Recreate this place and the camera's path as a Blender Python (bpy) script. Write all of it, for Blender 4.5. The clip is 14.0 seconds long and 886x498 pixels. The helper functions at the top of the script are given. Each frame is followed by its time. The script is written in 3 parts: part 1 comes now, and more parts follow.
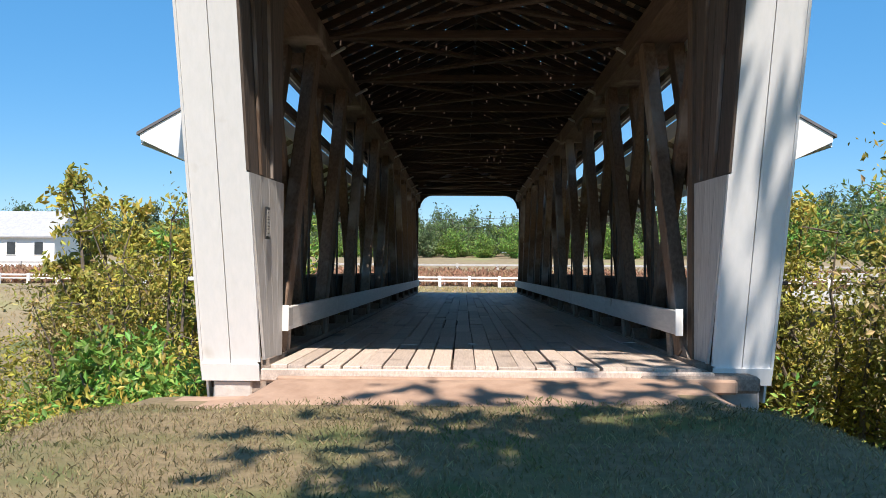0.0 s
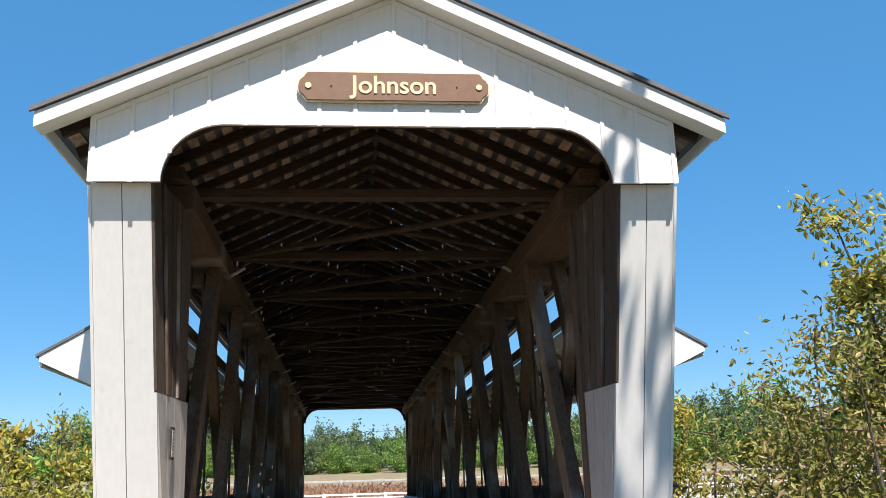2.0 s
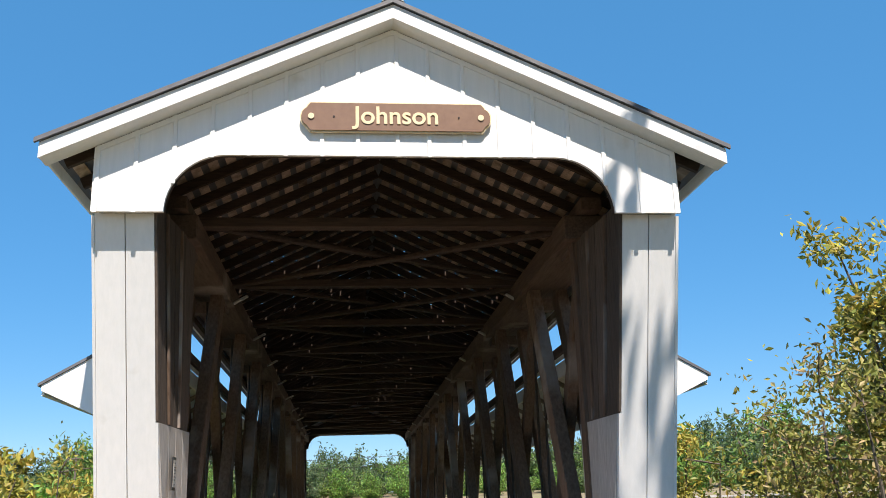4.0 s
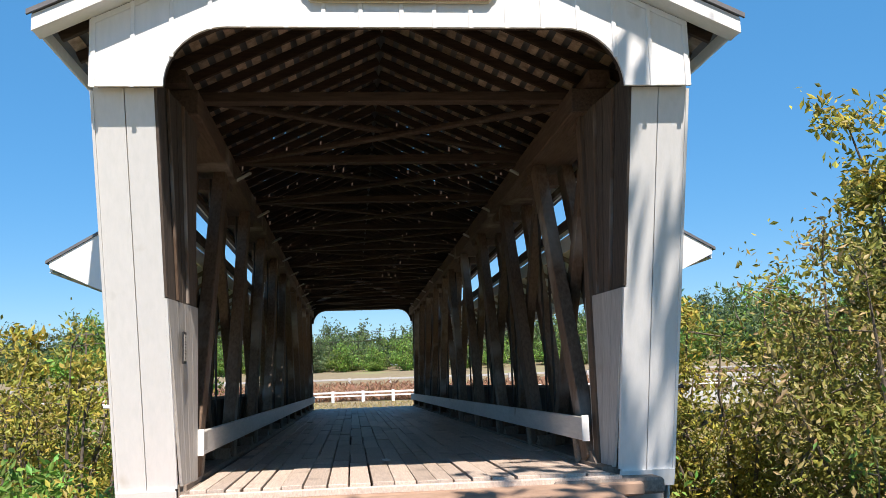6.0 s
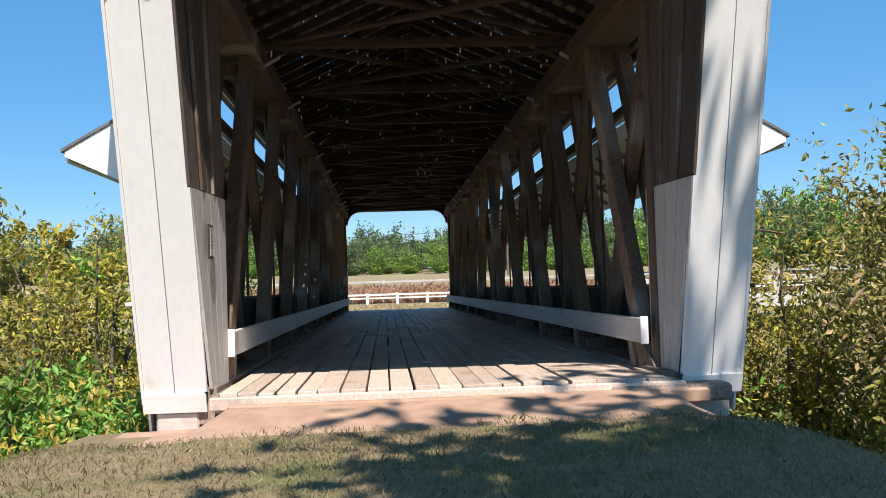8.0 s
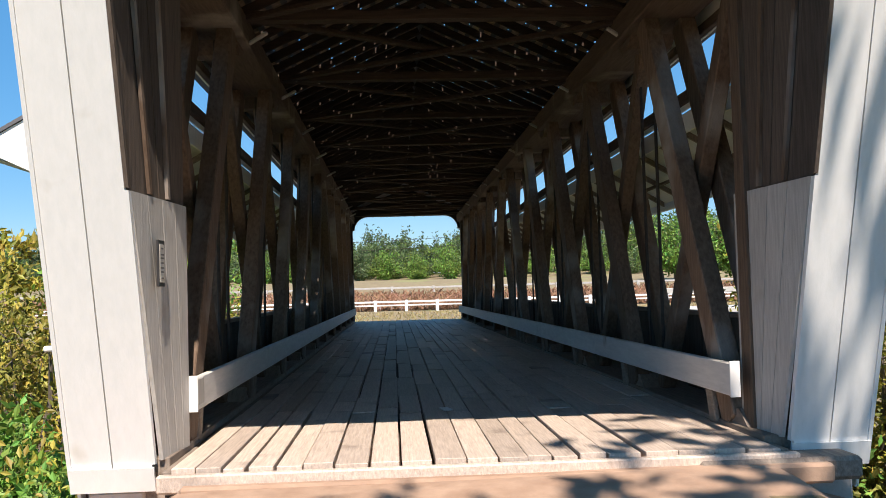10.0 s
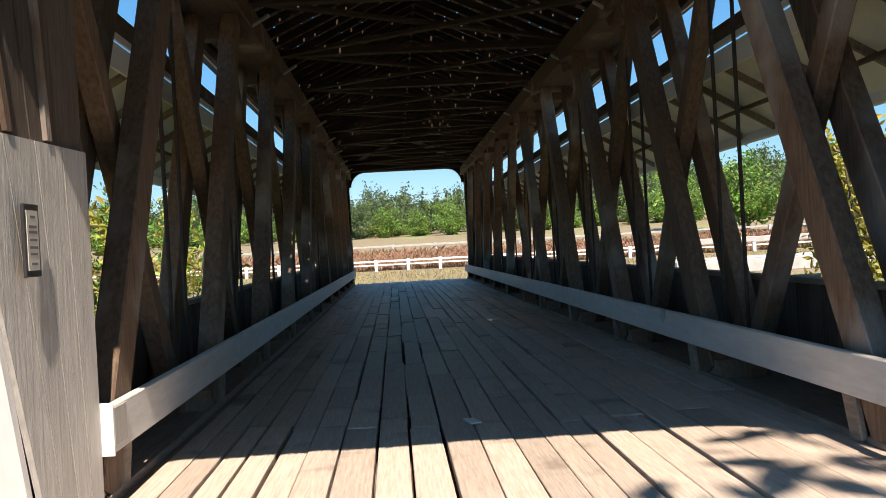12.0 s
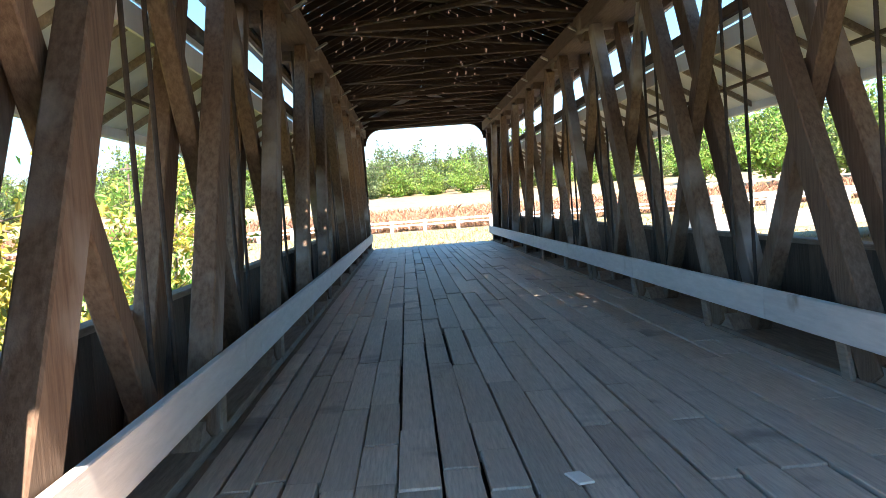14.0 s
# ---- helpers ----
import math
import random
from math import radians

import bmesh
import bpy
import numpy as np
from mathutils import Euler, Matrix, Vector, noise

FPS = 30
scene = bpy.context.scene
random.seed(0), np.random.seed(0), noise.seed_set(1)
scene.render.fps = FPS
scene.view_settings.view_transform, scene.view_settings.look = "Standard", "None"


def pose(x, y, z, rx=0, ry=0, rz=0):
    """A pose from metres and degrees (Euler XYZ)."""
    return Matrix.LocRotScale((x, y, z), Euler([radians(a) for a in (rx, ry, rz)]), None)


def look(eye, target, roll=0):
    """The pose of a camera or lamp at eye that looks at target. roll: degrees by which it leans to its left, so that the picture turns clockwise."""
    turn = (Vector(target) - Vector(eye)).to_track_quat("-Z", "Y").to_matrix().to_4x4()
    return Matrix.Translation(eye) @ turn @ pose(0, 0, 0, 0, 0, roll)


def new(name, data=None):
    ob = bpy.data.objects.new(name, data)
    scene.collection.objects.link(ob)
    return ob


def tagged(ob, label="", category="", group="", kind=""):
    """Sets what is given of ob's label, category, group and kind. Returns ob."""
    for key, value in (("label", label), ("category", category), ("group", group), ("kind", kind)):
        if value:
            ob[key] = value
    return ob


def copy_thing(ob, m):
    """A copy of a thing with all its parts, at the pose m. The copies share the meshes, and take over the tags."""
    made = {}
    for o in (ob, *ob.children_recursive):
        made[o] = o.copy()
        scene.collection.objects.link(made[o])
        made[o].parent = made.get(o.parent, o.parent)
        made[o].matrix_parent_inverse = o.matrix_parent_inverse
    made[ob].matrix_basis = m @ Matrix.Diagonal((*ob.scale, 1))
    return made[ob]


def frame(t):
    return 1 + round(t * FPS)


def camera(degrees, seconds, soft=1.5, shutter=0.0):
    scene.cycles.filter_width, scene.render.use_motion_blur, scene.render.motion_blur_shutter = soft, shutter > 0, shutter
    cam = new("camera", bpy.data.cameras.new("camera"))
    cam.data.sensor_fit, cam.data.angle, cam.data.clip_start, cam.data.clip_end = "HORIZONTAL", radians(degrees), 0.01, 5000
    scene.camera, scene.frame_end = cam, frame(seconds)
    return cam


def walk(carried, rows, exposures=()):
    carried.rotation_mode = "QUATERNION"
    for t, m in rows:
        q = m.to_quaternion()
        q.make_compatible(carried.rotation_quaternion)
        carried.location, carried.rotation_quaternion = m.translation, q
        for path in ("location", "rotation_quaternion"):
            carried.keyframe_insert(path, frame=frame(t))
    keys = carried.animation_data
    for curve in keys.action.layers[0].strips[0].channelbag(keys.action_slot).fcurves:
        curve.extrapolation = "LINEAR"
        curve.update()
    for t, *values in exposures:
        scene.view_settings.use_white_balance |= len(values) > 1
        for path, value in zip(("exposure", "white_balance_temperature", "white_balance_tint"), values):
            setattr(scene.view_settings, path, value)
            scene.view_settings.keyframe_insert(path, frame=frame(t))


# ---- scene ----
cam = camera(51.1, 14.0, soft=0.85)
PATH = [
    (0, (-0.231, -10.372, 0.969), (-0.275, -8.373, 1.016), 0.4),
    (0.5, (-0.494, -10.548, 0.981), (-0.318, -8.565, 1.172), -0.1),
    (1, (-0.588, -10.735, 0.991), (-0.331, -8.774, 1.288), -1.2),
    (1.5, (-0.55, -10.788, 1.026), (-0.298, -8.839, 1.398), -1.3),
    (2, (-0.491, -10.843, 0.95), (-0.278, -8.917, 1.443), -1.8),
    (2.5, (-0.467, -10.874, 0.905), (-0.271, -8.965, 1.467), -2.1),
    (5, (-0.488, -10.872, 1.059), (-0.276, -8.94, 1.53), -1.5),
    (5.5, (-0.49, -10.84, 1.021), (-0.294, -8.883, 1.386), -2.0),
    (6, (-0.518, -10.798, 1.003), (-0.318, -8.829, 1.287), -2.0),
    (6.5, (-0.555, -10.697, 0.97), (-0.328, -8.72, 1.172), -1.7),
    (7, (-0.56, -10.461, 0.936), (-0.353, -8.476, 1.07), -1.9),
    (7.5, (-0.581, -10.231, 0.926), (-0.441, -8.237, 1.005), -1.9),
    (10, (-0.591, -7.575, 1.202), (-0.484, -5.58, 1.291), -1.6),
    (10.5, (-0.563, -6.984, 1.208), (-0.458, -4.989, 1.289), -1.3),
    (11, (-0.496, -6.385, 1.237), (-0.387, -4.39, 1.313), -2.0),
    (11.5, (-0.527, -5.719, 1.275), (-0.436, -3.721, 1.317), -2.0),
    (12, (-0.61, -5.12, 1.327), (-0.507, -3.122, 1.32), -3.1),
    (12.5, (-0.689, -4.535, 1.377), (-0.595, -2.537, 1.35), -3.5),
    (13, (-0.83, -3.984, 1.423), (-0.747, -1.986, 1.389), -4.4),
    (13.5, (-0.854, -3.442, 1.435), (-0.757, -1.446, 1.371), -4.6),
    (14, (-0.885, -2.911, 1.464), (-0.814, -0.915, 1.368), -4.2),
]
walk(cam, [(t, look(eye, target, roll)) for t, eye, target, roll in PATH],
     [(0.0, 0.62, 6600, 14), (10.5, 0.62, 6900, 15), (11.0, 0.6, 7100, 15), (12.0, 0.8, 7200, 15), (13.0, 1.35, 7400, 18), (13.5, 1.95, 7500, 20), (14.0, 2.3, 7300, 20)])

# ---------------------------------------------------------------- light
SUN_WAY = Vector((-0.08, 0.70, -1.0)).normalized()
world = bpy.data.worlds.new("sky")
scene.world = world
world.use_nodes = True
wn = world.node_tree
wn.nodes.clear()
sky = wn.nodes.new("ShaderNodeTexSky")
sky.sky_type, sky.sun_disc = "NISHITA", False
sky.sun_elevation = math.asin(-SUN_WAY.z)
sky.sun_rotation = math.atan2(-SUN_WAY.x, -SUN_WAY.y)
sky.air_density, sky.dust_density, sky.ozone_density = 1.0, 0.0, 5.0
bg = wn.nodes.new("ShaderNodeBackground")
bg.inputs["Strength"].default_value = 0.105
wout = wn.nodes.new("ShaderNodeOutputWorld")
tone = wn.nodes.new("ShaderNodeHueSaturation")
tone.inputs["Saturation"].default_value = 1.3
wn.links.new(sky.outputs[0], tone.inputs["Color"])
even = wn.nodes.new("ShaderNodeMixRGB")
even.inputs[0].default_value, even.inputs[2].default_value = 0.5, (0.8, 2.75, 5.1, 1)
wn.links.new(tone.outputs[0], even.inputs[1])
wn.links.new(even.outputs[0], bg.inputs["Color"])
wn.links.new(bg.outputs[0], wout.inputs["Surface"])
sun_data = bpy.data.lights.new("sun", "SUN")
sun_data.energy, sun_data.angle, sun_data.color = 5.0, radians(0.55), (1.0, 0.93, 0.83)
sun = new("sun", sun_data)
sun.matrix_world = look((0, 0, 40), Vector((0, 0, 40)) + SUN_WAY)


# ---------------------------------------------------------------- materials
def material(name, dark, light, scale=6.0, stretch=(1, 1, 1), rough=0.75, bump=0.25, stain=None, stain_scale=0.9,
             stain_at=0.58, metal=0.0, piece=0.25, island=0.0, through_light=0.0):
    m = bpy.data.materials.new(name)
    m.use_nodes = True
    nt = m.node_tree
    n, l = nt.nodes, nt.links
    bsdf = n["Principled BSDF"]
    co = n.new("ShaderNodeTexCoord")
    info = n.new("ShaderNodeObjectInfo")
    shift = n.new("ShaderNodeVectorMath")
    shift.operation = "MULTIPLY_ADD"
    comb = n.new("ShaderNodeCombineXYZ")
    for i in range(3):
        l.new(info.outputs["Random"], comb.inputs[i])
    l.new(comb.outputs[0], shift.inputs[0])
    shift.inputs[1].default_value = (17.0, 31.0, 23.0)
    l.new(co.outputs["Object"], shift.inputs[2])
    mp = n.new("ShaderNodeMapping")
    mp.inputs["Scale"].default_value = stretch
    l.new(shift.outputs[0], mp.inputs["Vector"])
    tex = n.new("ShaderNodeTexNoise")
    tex.inputs["Scale"].default_value, tex.inputs["Detail"].default_value = scale, 7.0
    tex.inputs["Roughness"].default_value = 0.65
    l.new(mp.outputs[0], tex.inputs["Vector"])
    ramp = n.new("ShaderNodeValToRGB")
    ramp.color_ramp.elements[0].position, ramp.color_ramp.elements[1].position = 0.3, 0.7
    ramp.color_ramp.elements[0].color, ramp.color_ramp.elements[1].color = (*dark, 1), (*light, 1)
    l.new(tex.outputs["Fac"], ramp.inputs[0])
    col = ramp.outputs[0]
    if stain:
        big = n.new("ShaderNodeTexNoise")
        big.inputs["Scale"].default_value, big.inputs["Detail"].default_value = stain_scale, 4.0
        l.new(shift.outputs[0], big.inputs["Vector"])
        br = n.new("ShaderNodeMapRange")
        br.inputs["From Min"].default_value, br.inputs["From Max"].default_value = stain_at, stain_at + 0.14
        l.new(big.outputs["Fac"], br.inputs["Value"])
        mix = n.new("ShaderNodeMixRGB")
        mix.inputs[2].default_value = (*stain, 1)
        l.new(br.outputs[0], mix.inputs[0])
        l.new(col, mix.inputs[1])
        col = mix.outputs[0]
    hsv = n.new("ShaderNodeHueSaturation")
    l.new(col, hsv.inputs["Color"])
    rnd = n.new("ShaderNodeMapRange")
    if island:
        geo = n.new("ShaderNodeNewGeometry")
        l.new(geo.outputs["Random Per Island"], rnd.inputs["Value"])
        hue = n.new("ShaderNodeMapRange")
        hue.inputs["To Min"].default_value, hue.inputs["To Max"].default_value = 0.5 - 0.035 * island, 0.5 + 0.04 * island
        mod = n.new("ShaderNodeMath")
        mod.operation = "FRACT"
        mul = n.new("ShaderNodeMath")
        mul.operation = "MULTIPLY"
        mul.inputs[1].default_value = 7.3
        l.new(geo.outputs["Random Per Island"], mul.inputs[0])
        l.new(mul.outputs[0], mod.inputs[0])
        l.new(mod.outputs[0], hue.inputs["Value"])
        l.new(hue.outputs[0], hsv.inputs["Hue"])
        rnd.inputs["To Min"].default_value, rnd.inputs["To Max"].default_value = 1 - 0.45 * island, 1 + 0.45 * island
    else:
        l.new(info.outputs["Random"], rnd.inputs["Value"])
        rnd.inputs["To Min"].default_value, rnd.inputs["To Max"].default_value = 1 - piece, 1 + piece
    l.new(rnd.outputs[0], hsv.inputs["Value"])
    l.new(hsv.outputs[0], bsdf.inputs["Base Color"])
    bsdf.inputs["Roughness"].default_value, bsdf.inputs["Metallic"].default_value = rough, metal
    if bump:
        b = n.new("ShaderNodeBump")
        b.inputs["Strength"].default_value, b.inputs["Distance"].default_value = bump, 0.02
        l.new(tex.outputs["Fac"], b.inputs["Height"])
        l.new(b.outputs[0], bsdf.inputs["Normal"])
    if through_light:
        tr = n.new("ShaderNodeBsdfTranslucent")
        l.new(hsv.outputs[0], tr.inputs["Color"])
        ms = n.new("ShaderNodeMixShader")
        ms.inputs[0].default_value = through_light
        l.new(bsdf.outputs[0], ms.inputs[1])
        l.new(tr.outputs[0], ms.inputs[2])
        l.new(ms.outputs[0], n["Material Output"].inputs["Surface"])
    return m


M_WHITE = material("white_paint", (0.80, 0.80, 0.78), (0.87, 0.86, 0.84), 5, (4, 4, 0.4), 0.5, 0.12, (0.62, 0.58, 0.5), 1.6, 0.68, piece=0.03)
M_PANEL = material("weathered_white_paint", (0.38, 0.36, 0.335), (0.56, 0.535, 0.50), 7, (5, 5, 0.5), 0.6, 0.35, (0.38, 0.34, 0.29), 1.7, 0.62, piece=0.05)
M_RAIL = material("scuffed_white_rail_paint", (0.58, 0.57, 0.55), (0.74, 0.72, 0.69), 5, (4, 0.5, 4), 0.55, 0.25, (0.33, 0.27, 0.2), 2.2, 0.66, piece=0.05)
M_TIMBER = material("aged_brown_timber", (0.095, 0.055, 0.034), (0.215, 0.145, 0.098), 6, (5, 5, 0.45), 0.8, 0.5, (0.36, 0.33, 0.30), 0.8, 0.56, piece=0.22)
# M_TIMBER with shade under the eaves mixed into its colour
M_TIMBER_Y = material("aged_shaded_beam", (0.06, 0.036, 0.024), (0.13, 0.085, 0.06), 6, (5, 0.45, 5), 0.8, 0.5, (0.30, 0.26, 0.22), 0.8, 0.6, piece=0.2)
# darker copy of M_TIMBER: the roof interior's deep shade is put into the colour
M_TIMBER_X = material("aged_shaded_cross_timber", (0.034, 0.02, 0.014), (0.08, 0.05, 0.034), 6, (0.45, 5, 5), 0.8, 0.5, piece=0.2)
M_LATH = material("roof_lath", (0.24, 0.16, 0.11), (0.62, 0.49, 0.38), 2.2, (3, 2.5, 3), 0.8, 0.4, (0.07, 0.05, 0.04), 2.5, 0.55, piece=0.35)
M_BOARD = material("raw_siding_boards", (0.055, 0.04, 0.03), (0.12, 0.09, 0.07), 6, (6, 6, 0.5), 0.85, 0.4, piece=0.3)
M_PLANK = material("worn_deck_planks", (0.43, 0.345, 0.285), (0.68, 0.565, 0.475), 7, (9, 0.5, 4), 0.52, 0.45, (0.22, 0.17, 0.14), 1.3, 0.6, piece=0.17)
M_CHORD = material("dusty_chord_timber", (0.16, 0.125, 0.10), (0.32, 0.26, 0.21), 6, (6, 0.5, 4), 0.85, 0.4, (0.36, 0.31, 0.26), 1.0, 0.6, piece=0.15)
M_METAL_ROOF = material("roof_sheet_metal", (0.10, 0.10, 0.11), (0.16, 0.16, 0.17), 4, (1, 1, 1), 0.6, 0.1, piece=0.0)
M_TIN = material("awning_sheet_metal", (0.62, 0.64, 0.63), (0.74, 0.76, 0.74), 4, (1, 1, 1), 0.5, 0.1, piece=0.03)
M_IRON = material("dark_iron", (0.025, 0.022, 0.02), (0.07, 0.05, 0.04), 14, (1, 1, 1), 0.7, 0.2, metal=0.3, piece=0.1)
M_SIGN = material("brown_sign_face", (0.17, 0.088, 0.052), (0.21, 0.115, 0.068), 9, (1, 1, 1), 0.5, 0.05, piece=0.0)
M_GOLD = material("cream_gold_lettering", (0.72, 0.56, 0.33), (0.80, 0.66, 0.43), 9, (1, 1, 1), 0.45, 0.05, piece=0.0)
M_BLACK = material("black_frame", (0.02, 0.02, 0.02), (0.045, 0.04, 0.04), 9, (1, 1, 1), 0.4, 0.05, piece=0.0)
M_PAPER = material("notice_paper", (0.50, 0.48, 0.43), (0.60, 0.57, 0.52), 9, (1, 1, 1), 0.7, 0.02, piece=0.0)
M_INK = material("notice_print", (0.14, 0.13, 0.12), (0.20, 0.19, 0.17), 9, (1, 1, 1), 0.8, 0.0, piece=0.0)
M_STONE = material("abutment_block", (0.36, 0.33, 0.30), (0.56, 0.52, 0.48), 5, (1, 1, 1), 0.85, 0.5, piece=0.05)
M_DIRT = material("packed_tan_dirt", (0.30, 0.19, 0.13), (0.44, 0.30, 0.215), 3.5, (1, 1, 1), 0.95, 0.5, (0.29, 0.20, 0.15), 0.9, 0.6, piece=0.0)
M_LAWN = material("dry_lawn_soil", (0.13, 0.10, 0.05), (0.25, 0.19, 0.105), 9, (1, 1, 1), 0.95, 0.6, (0.10, 0.12, 0.035), 0.6, 0.52, piece=0.0)
M_BLADE = material("grass_blades", (0.15, 0.13, 0.055), (0.36, 0.29, 0.165), 0.9, (1, 1, 1), 0.8, 0.0, (0.13, 0.17, 0.05), 0.7, 0.55, island=0.7, through_light=0.25)
M_ROAD = material("pale_asphalt", (0.17, 0.17, 0.18), (0.23, 0.23, 0.24), 3, (1, 1, 1), 0.85, 0.2, piece=0.0)
M_RUST = material("reddish_dry_weeds", (0.20, 0.105, 0.06), (0.36, 0.21, 0.13), 2.5, (1, 1, 4), 0.95, 0.4, (0.30, 0.24, 0.12), 0.5, 0.6, island=0.5)
M_CONCRETE = material("pale_concrete", (0.40, 0.39, 0.37), (0.54, 0.53, 0.50), 3, (1, 1, 1), 0.8, 0.2, piece=0.04)
M_HOUSE_ROOF = material("grey_shingle_roof", (0.30, 0.31, 0.33), (0.42, 0.43, 0.45), 3, (1, 1, 1), 0.8, 0.2, piece=0.0)
M_GLASS = material("dark_window_glass", (0.03, 0.035, 0.04), (0.05, 0.055, 0.06), 2, (1, 1, 1), 0.1, 0.0, piece=0.0)
M_BARK = material("grey_brown_bark", (0.09, 0.07, 0.05), (0.20, 0.165, 0.13), 9, (4, 4, 0.6), 0.9, 0.6, piece=0.1)
LEAF = {}
for key, dark, light in (("yellow", (0.32, 0.30, 0.045), (0.52, 0.42, 0.075)), ("olive", (0.18, 0.20, 0.035), (0.36, 0.33, 0.07)),
                         ("green", (0.10, 0.18, 0.03), (0.20, 0.29, 0.055)), ("bright", (0.14, 0.30, 0.05), (0.27, 0.46, 0.09)),
                         ("forest", (0.10, 0.17, 0.07), (0.19, 0.25, 0.10)), ("shade", (0.055, 0.10, 0.045), (0.11, 0.16, 0.065)), ("dry", (0.30, 0.24, 0.10), (0.50, 0.38, 0.17))):
    LEAF[key] = material("leaves_" + key, dark, light, 0.8, (1, 1, 1), 0.55, 0.0, island=0.8, through_light=0.3)


# ---------------------------------------------------------------- helpers
def mesh_of(name, bm, mat):
    me = bpy.data.meshes.new(name)
    bm.to_mesh(me)
    bm.free()
    me.materials.append(mat)
    return me


def part(name, bm, mat, parent=None, label=""):
    ob = new(name, mesh_of(name, bm, mat))
    if parent:
        ob.parent = parent
    if label:
        ob["label"] = label
    return ob


def thing(name, label, category, at=(0, 0, 0), group="", kind=""):
    ob = new(name)
    ob.location = at
    ob.empty_display_size = 0.2
    bpy.context.view_layer.update()
    return tagged(ob, label, category, group, kind)


def settle(ob, parent):
    """Parent ob without moving it."""
    ob.parent = parent
    ob.matrix_parent_inverse = Matrix.Translation(parent.location).inverted()
    return ob


def box(x0, x1, y0, y1, z0, z1, bevel=0.006):
    bm = bmesh.new()
    bmesh.ops.create_cube(bm, size=1, matrix=Matrix.LocRotScale(((x0 + x1) / 2, (y0 + y1) / 2, (z0 + z1) / 2), None, (x1 - x0, y1 - y0, z1 - z0)))
    if bevel:
        bmesh.ops.bevel(bm, geom=bm.edges[:], offset=bevel, segments=1, affect="EDGES")
    return bm


def beam(p, q, w, d, up=(1, 0, 0), bevel=0.012):
    """A squared timber from p to q: d across along up, w across the other way."""
    p, q = Vector(p), Vector(q)
    z = (q - p).normalized()
    x = Vector(up)
    x = (x - z * x.dot(z)).normalized()
    y = z.cross(x)
    m = Matrix((x, y, z)).transposed().to_4x4()
    m.translation = (p + q) / 2
    bm = bmesh.new()
    bmesh.ops.create_cube(bm, size=1, matrix=m @ Matrix.Diagonal((d, w, (q - p).length, 1)))
    if bevel:
        bmesh.ops.bevel(bm, geom=bm.edges[:], offset=bevel, segments=1, affect="EDGES")
    return bm


def slab(outline, axis, a, b):
    """An outline of 2D points, pushed from a to b along x or y."""
    bm = bmesh.new()
    put = (lambda u, v, w: (w, u, v)) if axis == "x" else (lambda u, v, w: (u, w, v))
    one = [bm.verts.new(put(u, v, a)) for u, v in outline]
    two = [bm.verts.new(put(u, v, b)) for u, v in outline]
    bm.faces.new(one)
    bm.faces.new(two[::-1])
    for i in range(len(outline)):
        j = (i + 1) % len(outline)
        bm.faces.new((one[i], two[i], two[j], one[j]))
    bmesh.ops.recalc_face_normals(bm, faces=bm.faces[:])
    return bm


def rod_bm(p, q, r, n=8):
    p, q = Vector(p), Vector(q)
    m = (q - p).to_track_quat("Z", "Y").to_matrix().to_4x4()
    m.translation = (p + q) / 2
    bm = bmesh.new()
    bmesh.ops.create_cone(bm, cap_ends=True, segments=n, radius1=r, radius2=r, depth=(q - p).length, matrix=m)
    return bm


def smooth(v, a, b):
    t = min(1, max(0, (v - a) / (b - a)))
    return t * t * (3 - 2 * t)


# ---------------------------------------------------------------- the ground
LENGTH, HALF = 31.6, 2.95          # deck from y = -0.9 to the far end; half width over the siding
FAR = 31.75


def ground_z(x, y):
    near = -0.45 + 0.22 * smooth(y, -10, -2)
    drop = (smooth(-x, 3.3, 7.5) + smooth(x, 2.3, 6.6)) * (2.1 + 0.5 * smooth(y, -12, -2))
    near += 0.13 * smooth(y, -2.3, -1.15) * (1 - smooth(abs(x), 2.0, 2.4))
    near -= 0.13 * smooth(y, -2.6, -1.2) * smooth(abs(x), 2.2, 2.5)
    z = near - drop * smooth(y, -30, -4)
    ravine = smooth(y, -0.7, 3.5) * (1 - smooth(y, 26.5, 31.3))
    z = z * (1 - ravine) + (-2.7 + 0.25 * math.sin(x * 0.7 + y * 0.4)) * ravine
    if y > 24:
        far = -0.32 + 0.25 * smooth(y, 58, 63) + 0.95 * smooth(y, 68, 77) + 1.7 * smooth(y, 78, 112) + (1.6 + 3.0 * smooth(x, 14, 55)) * smooth(y, 106, 152)
        k = smooth(y, 26.5, 31.3)
        side = smooth(abs(x), 4, 9) * (1 - smooth(y, 34, 50)) * 1.6
        z = z * (1 - k) + (far - side) * k
    return z + 0.025 * noise.noise(Vector((x * 0.6, y * 0.6, 0))) + 0.05 * noise.noise(Vector((x * 0.15, y * 0.15, 3)))


def spaced(stops):
    out = []
    for a, b, s in stops:
        n = max(1, round((b - a) / s))
        out += [a + (b - a) * i / n for i in range(n)]
    return out + [stops[-1][1]]


